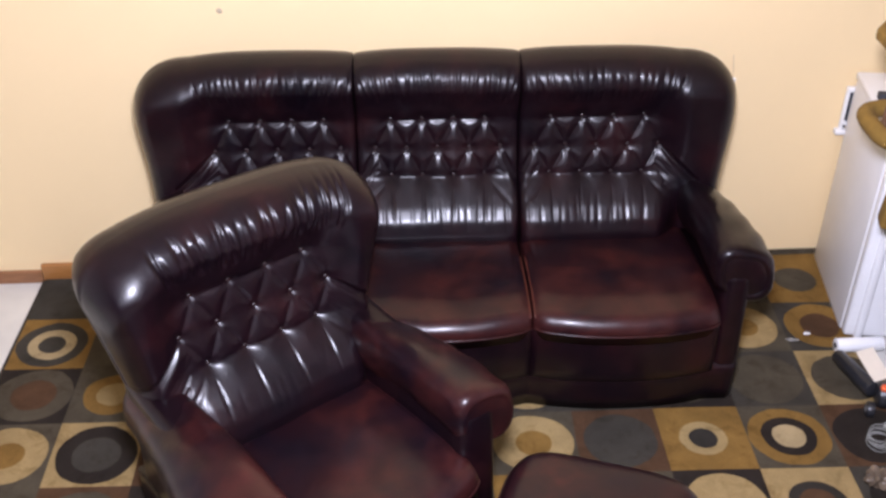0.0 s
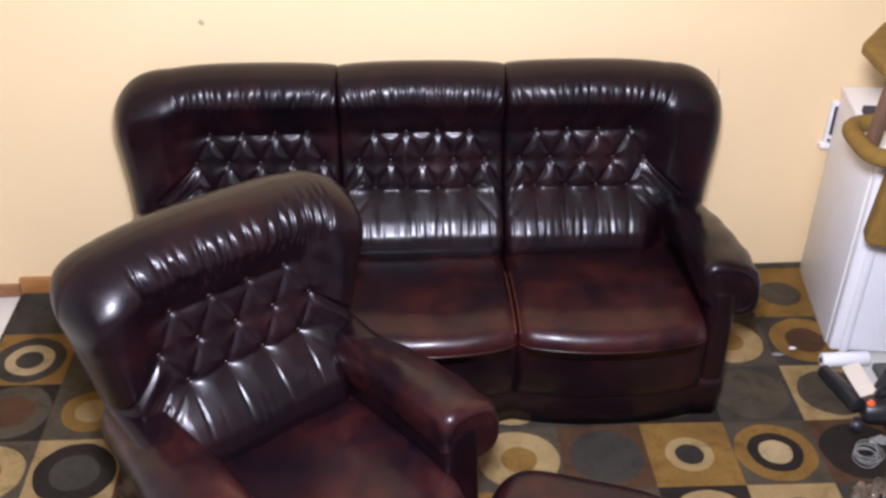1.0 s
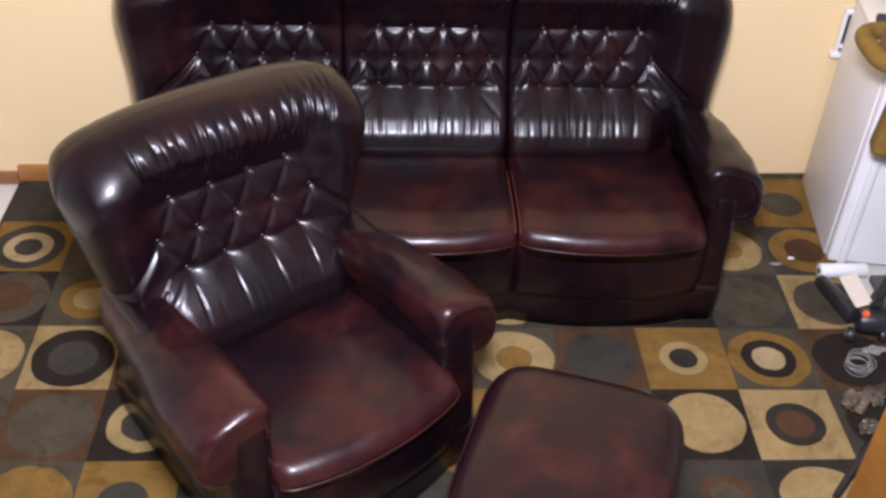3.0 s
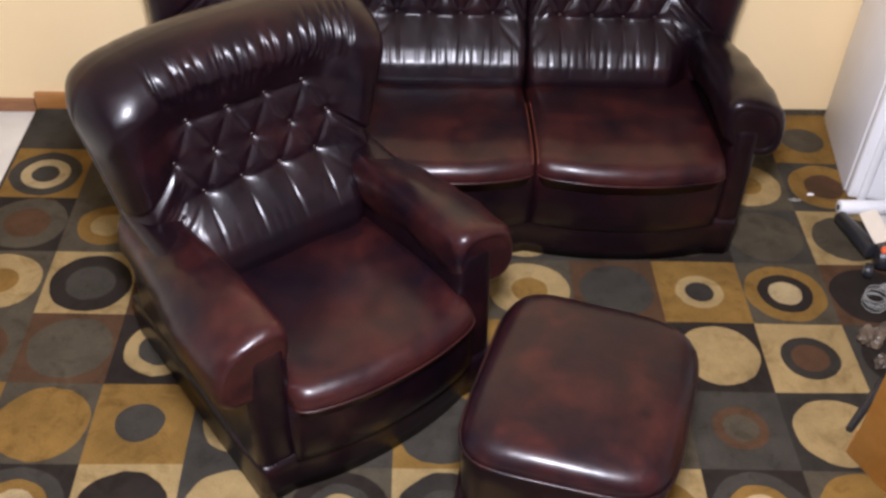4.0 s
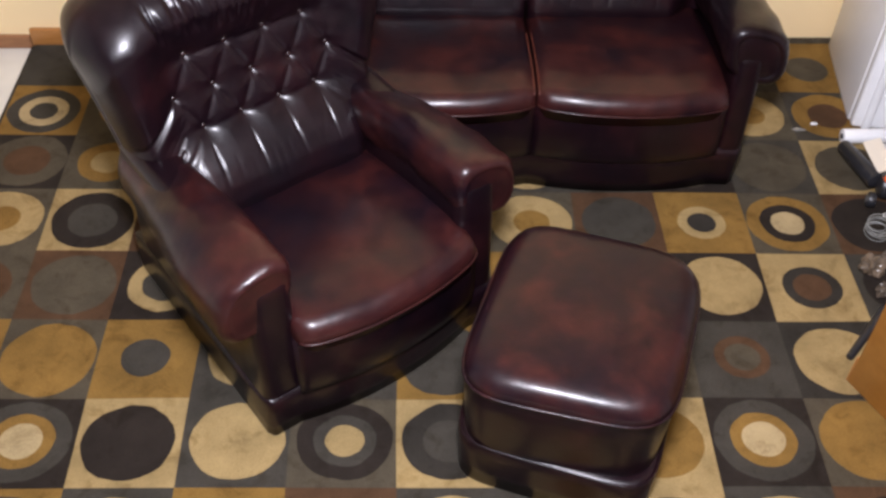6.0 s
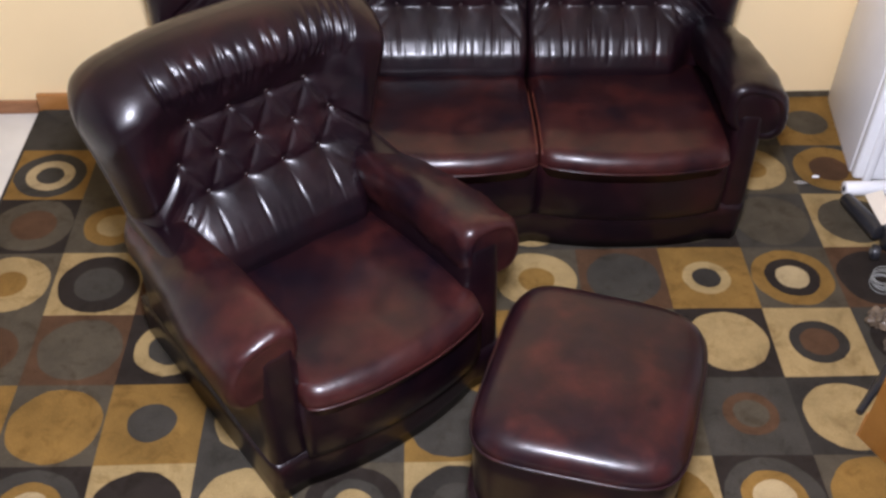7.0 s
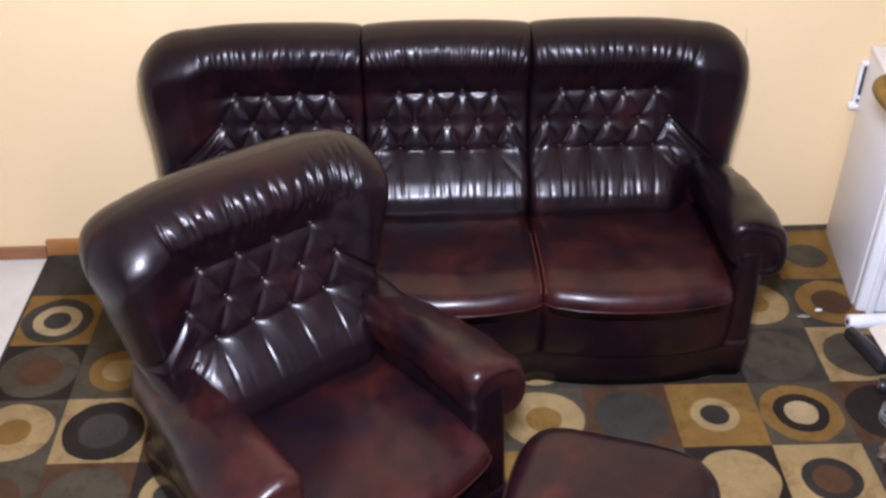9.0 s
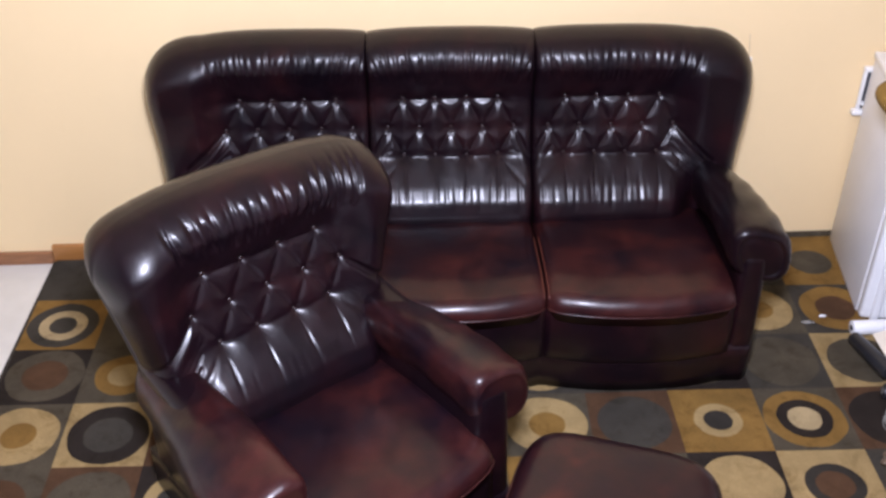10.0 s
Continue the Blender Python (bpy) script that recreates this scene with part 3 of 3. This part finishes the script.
suite("sofa", pose(0.14, 0.0, 0.0), 3, "three-seat oxblood leather sofa with a buttoned back", "sofa", "leather suite", 0.04, 1.0, 0.020, 0.0, 1.0, 0.20, 0.014, 0.0)
suite("armchair", pose(-0.495, -0.947, 0.0, 0, 0, 36), 1, "oxblood leather wing armchair with a buttoned back", "armchair", "leather suite", -0.005, 1.06, 0.100, 0.03, 1.015, 0.21, 0.020, -0.006, 0.05)


# ---- footstool ----
def squircle(hx, hy, z, n=72, p=5.0):
    r = []
    for k in range(n):
        a = 2 * math.pi * k / n
        c, s = math.cos(a), math.sin(a)
        d = (abs(c) ** p + abs(s) ** p) ** (-1 / p)
        r.append((hx * c * d, hy * s * d, z))
    return r


def footstool(m):
    root = empty("footstool", m, "oxblood leather footstool with piped edges, beside the armchair", "footstool", "leather suite")
    hx, hy = 0.256, 0.288

    def drawn(ring):
        return [(x, y + 0.075 * x * max(0.0, -y / hy), z) for x, y, z in ring]
    top = []
    for k in range(22):
        s = 0.04 + 0.96 * math.sin(math.radians(90 * k / 21))
        z = 0.444 - 0.010 * s ** 2 - 0.032 * s ** 16
        top.append(drawn([(x, y, z + 0.0015 * math.sin(20 * x + 3) * math.sin(17 * y) + 0.0009 * s ** 4 * math.sin(34 * math.atan2(y, x))) for x, y, _ in squircle(hx * 0.985 * s, hy * 0.985 * s, 0, p=2.2 + 2.8 * s)]))
    top.append(drawn(squircle(hx, hy, 0.384)))
    top.append(drawn(squircle(hx * 0.99, hy * 0.99, 0.372)))
    loft("cushion", top[::-1], RED_LEATHER, root, "domed oxblood leather top")
    tube("piping", drawn(squircle(hx + 0.001, hy + 0.001, 0.383)), 0.0042, RED_LEATHER, root, closed=True)
    body = [drawn(squircle(hx * a, hy * a, z)) for z, a in ((0.13, 0.955), (0.17, 0.962), (0.25, 0.980), (0.32, 0.990), (0.368, 0.988), (0.380, 0.970))]
    loft("body", body, LEATHER, root)
    sk = [squircle(hx * a, hy * a, z, p=7) for z, a in ((0.0, 0.985), (0.06, 0.985), (0.12, 0.995), (0.150, 0.995), (0.160, 0.975), (0.161, 0.92))]
    ob = loft("plinth", sk, LEATHER, root)
    tube("piping", squircle(hx * 0.985, hy * 0.985, 0.161, p=7), 0.0036, LEATHER, ob, closed=True)
    return root


footstool(pose(0.466, -1.732, 0.0, 0, 0, -19))

# ---- fridge by the wall ----
fr = empty("fridge", pose(1.668, 0.030, 0.0, 0, 0, -7.2), "small white enamel fridge standing against the wall", "fridge")
part("body", box((0.52, 0.465, 0.785), (0.26, -0.2425, 0.3925), 0.006), WHITE_SIDE, fr)
part("worktop", box((0.53, 0.478, 0.026), (0.26, -0.242, 0.798), 0.007), WHITE, fr, "white top slab")
part("hinge_cover", box((0.42, 0.030, 0.026), (0.222, -0.225, 0.8235), 0.005), DARK_SLOT, fr, "black plastic hinge cover")
door = part("door", box((0.52, 0.045, 0.775), (0.262, -0.502, 0.392), 0.014, seg=4), WHITE, fr, "smooth white door")
part("gasket", box((0.50, 0.006, 0.70), (0.262, -0.4765, 0.412), 0.002), DARK_SLOT, door)
part("door_edge", box((0.03, 0.02, 0.775), (0.05, -0.530, 0.392), 0.008, seg=3), WHITE, door)

# ---- wooden cabinet standing at the rug's edge ----
cb = empty("wooden_cabinet", pose(1.263, -1.62, 0.0, 0, 0, -63.6), "orange varnished wooden cabinet standing on the rug", "cabinet")
part("side_panel", box((0.46, 0.02, 0.74), (0.23, 0.011, 0.37), 0.003), ORANGE_WOOD, cb)
part("back_panel", box((0.02, 0.40, 0.72), (0.013, 0.224, 0.36), 0.002), ORANGE_WOOD, cb)
part("top", box((0.48, 0.44, 0.022), (0.235, 0.215, 0.752), 0.004), ORANGE_WOOD, cb)
part("edging", box((0.006, 0.022, 0.10), (-0.0035, 0.012, 0.05), 0.001), PLANK_WOOD, cb, "pale bare wood edge")

# ---- cat tree ----
ct = empty("cat_tree", pose(1.775, -0.66, 0.0), "cat tree covered in mustard plush with wooden posts", "cat tree")


def octagon(cx, cy, z0, z1, rx, ry, turn=22.5):
    bm = bmesh.new()
    bmesh.ops.create_cone(bm, cap_ends=True, segments=8, radius1=1, radius2=1, depth=1)
    bmesh.ops.transform(bm, matrix=Matrix.Translation((cx, cy, (z0 + z1) / 2)) @ Matrix.Diagonal((rx, ry, z1 - z0, 1)) @ pose(0, 0, 0, 0, 0, turn), verts=bm.verts)
    bmesh.ops.bevel(bm, geom=bm.edges[:], offset=0.012, segments=3, affect="EDGES", profile=0.5)
    return bm


part("base", box((0.50, 0.50, 0.028), (0.205, -0.165, 0.003), 0.008), GREY_RIB, ct)
rib = []
for z in (0.016, 0.30, 0.62):
    ring = []
    for k in range(240):
        a = 2 * math.pi * k / 240
        c, s = math.cos(a), math.sin(a)
        d = (abs(c) ** 6 + abs(s) ** 6) ** (-1 / 6) * (1 + 0.012 * math.cos(60 * a))
        ring.append((0.145 + 0.12 * c * d, -0.02 + 0.10 * s * d, z))
    rib.append(ring)
loft("lower_post", rib, GREY_RIB, ct, "ribbed grey scratching post")
part("den", box((0.40, 0.085, 0.335), (-0.022, -0.005, 0.725), 0.018, pose(0, 0, 0, 0, 4.4, -15), 3), MUSTARD, ct, "mustard plush den panel")
hoop = squircle(0.158, 0.122, 0.0, 64, 4.0)
tube("hoop", [(-0.142 + x, 0.098 + y, 0.903) for x, y, _ in hoop], 0.028, MUSTARD, ct, "mustard plush hoop of a sleeping basket", True, 14)
part("post", cyl(0.023, 0.023, (-0.262, 0.085, 0.90), (-0.240, 0.085, 1.18), 16), POST_WOOD, ct, "brown wooden post")
part("perch", octagon(-0.098, 0.05, 1.160, 1.200, 0.250, 0.31, 22.5), MUSTARD, ct, "mustard plush perch")
part("post", cyl(0.028, 0.028, (-0.215, 0.20, 1.19), (-0.190, 0.20, 1.62), 16), POST_WOOD, ct)

# ---- wall bracket, wire and mark ----
br = empty("wall_bracket", pose(1.660, wall_y(1.660) - 0.001, 0.0, 0, 0, 1.175), "white plastic wall bracket beside the fridge", "bracket")
part("rail", box((0.014, 0.016, 0.16), (-0.008, -0.012, 0.650), 0.004), SOCKET, br)
part("rail", box((0.010, 0.014, 0.15), (0.020, -0.011, 0.655), 0.003), SOCKET, br)
part("foot", box((0.046, 0.030, 0.022), (-0.006, -0.016, 0.567), 0.006), SOCKET, br)
part("hook", box((0.044, 0.024, 0.020), (0.006, -0.014, 0.738), 0.005), SOCKET, br)
part("slot", box((0.018, 0.006, 0.15), (0.006, -0.005, 0.650), 0.002), DARK_SLOT, br, "dark slot")
part("pivot", cyl(0.008, 0.008, (0.006, -0.006, 0.60), (0.006, -0.022, 0.60), 12, 0.002), SOCKET, br)
tagged(tube("wire", [(1.205 + 0.0012 * k, wall_y(1.21) - 0.004, 0.881 - 0.010 * k) for k in range(10)], 0.0015, plain("grey_wire", (0.55, 0.43, 0.28), 0.6)), "thin grey wire stub hanging on the peach wall", "wire")
tagged(part("wall_clip", box((0.014, 0.012, 0.014), (1.219, wall_y(1.219) - 0.0065, 0.785), 0.003), SOCKET), "tiny white cable clip fixed to the wall", "clip")
mk = bmesh.new()
bmesh.ops.create_icosphere(mk, subdivisions=2, radius=0.011)
bmesh.ops.scale(mk, vec=(1.0, 0.25, 0.9), verts=mk.verts)
for v in mk.verts:
    v.co *= 1 + 0.35 * noise.noise(v.co * 120)
bmesh.ops.translate(mk, vec=(-0.59, wall_y(-0.59) - 0.0015, 1.088), verts=mk.verts)
tagged(part("scuff", mk, plain("grey_scuff", (0.48, 0.38, 0.26), 0.8)), "small grey lump of filler on the peach wall", "wall mark")

# ---- clutter on the floor by the fridge ----
tu = tagged(part("paper_roll", cyl(0.026, 0.026, (1.545, -0.57, 0.028), (1.715, -0.565, 0.028), 24, 0.003), WHITE), "white paper roll lying beside the fridge", "paper roll")
part("core", cyl(0.010, 0.010, (1.5425, -0.5702, 0.028), (1.546, -0.57, 0.028), 16), DARK_SLOT, tu)
vac = empty("hand_vacuum", pose(1.53, -0.63, 0.0), "black plastic hand vacuum with an orange switch, lying on the rug", "hand vacuum")
part("handle", cyl(0.024, 0.029, (-0.006, -0.005, 0.042), (0.038, -0.215, 0.062), 18, 0.010), BLACK, vac)
part("motor_housing", cyl(0.042, 0.050, (0.045, -0.225, 0.052), (0.155, -0.235, 0.058), 20, 0.014), BLACK, vac)
part("wheel", cyl(0.026, 0.026, (0.005, -0.262, 0.027), (0.030, -0.270, 0.027), 18, 0.006), BLACK, vac)
part("wheel_cap", cyl(0.014, 0.012, (0.001, -0.2605, 0.027), (0.006, -0.262, 0.027), 14, 0.002), GREY_RIB, vac, "grey wheel cap")
part("wheel", cyl(0.026, 0.026, (0.115, -0.265, 0.027), (0.140, -0.270, 0.027), 18, 0.006), BLACK, vac)
part("switch", cyl(0.014, 0.012, (0.058, -0.242, 0.092), (0.059, -0.245, 0.106), 14, 0.003), ORANGE, vac, "round orange switch")
part("cap", cyl(0.020, 0.016, (0.100, -0.205, 0.095), (0.104, -0.215, 0.128), 16, 0.006), BLACK, vac)
part("hose_neck", cyl(0.018, 0.018, (0.11, -0.17, 0.08), (0.20, -0.08, 0.14), 14), BLACK, vac)
cd = bmesh.new()
bmesh.ops.create_grid(cd, x_segments=6, y_segments=8, size=0.5)
for v in cd.verts:
    v.co.z = 0.18 * v.co.y * v.co.y + 0.05 * v.co.x
bmesh.ops.solidify(cd, geom=cd.faces[:], thickness=0.03)
bmesh.ops.transform(cd, matrix=pose(1.588, -0.768, 0.108, 18, -4, 14) @ Matrix.Diagonal((0.064, 0.122, 0.06, 1)), verts=cd.verts)
tagged(part("card_tag", cd, PAPER), "cream card tag lying on the hand vacuum", "card")


def glass_mat():
    m, nt, b = nodes_of("clear_plastic")
    b.inputs["Base Color"].default_value = (0.72, 0.71, 0.68, 1)
    b.inputs["Roughness"].default_value = 0.12
    b.inputs["Transmission Weight"].default_value = 0.75
    b.inputs["IOR"].default_value = 1.45
    n = noise_node(nt, 60.0, 3, 0.6, coords(nt))
    bump_node(nt, b, n.outputs[0], 0.4, 0.004)
    return m


CLEAR = glass_mat()
coil_rnd = random.Random(9)
coil = empty("cable_coil", pose(1.530, -1.025, 0.0), "coil of silvery clear cable lying on the rug", "cable")
for k in range(9):
    rr, ox, oy = coil_rnd.uniform(0.033, 0.047), coil_rnd.uniform(-0.007, 0.007), coil_rnd.uniform(-0.008, 0.008)
    tl, ph = coil_rnd.uniform(-0.012, 0.012), coil_rnd.uniform(0, 6)
    tube("loop", [(ox + rr * math.cos(a * math.pi / 20), oy + rr * 0.9 * math.sin(a * math.pi / 20), 0.012 + k * 0.0036 + tl * math.sin(a * math.pi / 20 + ph)) for a in range(40)], 0.0013, plain("silvery_plastic", (0.27, 0.27, 0.25), 0.15, 0.3) if k == 0 else bpy.data.materials["silvery_plastic"], coil, closed=True)


def crumple(name, at, size, seed, mat, label, category):
    bm = bmesh.new()
    bmesh.ops.create_icosphere(bm, subdivisions=4, radius=0.5)
    for v in bm.verts:
        p = v.co.normalized() + Vector((seed, 0, 0))
        f = 0.8 + 0.45 * noise.noise(p * 1.7) + 0.20 * noise.noise(p * 4.0)
        v.co = Vector((v.co.x * size[0], v.co.y * size[1], v.co.z * size[2])) * f
    zmin = min(v.co.z for v in bm.verts)
    bmesh.ops.translate(bm, vec=(at[0], at[1], at[2] - zmin), verts=bm.verts)
    return tagged(part(name, bm, mat), label, category)


SMOKY = plain("smoky_plastic", (0.085, 0.066, 0.050), 0.16, 0.6, 26.0, 0, 0.5, 90.0, 0.003)
crumple("plastic_bag", (1.455, -1.20, 0.0), (0.085, 0.085, 0.07), 3.0, plain("cloudy_plastic", (0.13, 0.095, 0.065), 0.18, 0.5, 30.0), "crumpled cloudy plastic bag on the rug", "bag")
crumple("plastic_bag", (1.470, -1.295, 0.0), (0.07, 0.06, 0.05), 11.0, SMOKY, "crumpled smoky plastic bag on the rug", "bag")
crumple("plastic_bag", (1.535, -1.16, 0.0), (0.07, 0.09, 0.045), 15.0, SMOKY, "flattened smoky plastic bag on the rug", "bag")
crumple("foil_wrapper", (1.610, -0.955, 0.0), (0.09, 0.035, 0.025), 21.0, CLEAR, "crumpled clear wrapper on the rug", "wrapper")
crumple("foil_wrapper", (1.415, -0.503, 0.0), (0.050, 0.020, 0.006), 5.0, CLEAR, "torn scrap of clear wrapper on the rug", "wrapper")
# This white shape stands in for a sparkle of light on the rug.
crumple("glint_scrap", (1.478, -0.472, 0.0), (0.030, 0.012, 0.010), 8.0, WHITE, "tiny white scrap standing for a bright glint on the rug", "paper scrap")
st = tagged(part("stick", cyl(0.014, 0.011, (1.45, -1.36, 0.013), (1.288, -1.545, 0.013), 12, 0.003), BLACK), "black plastic stick lying on the rug", "stick")
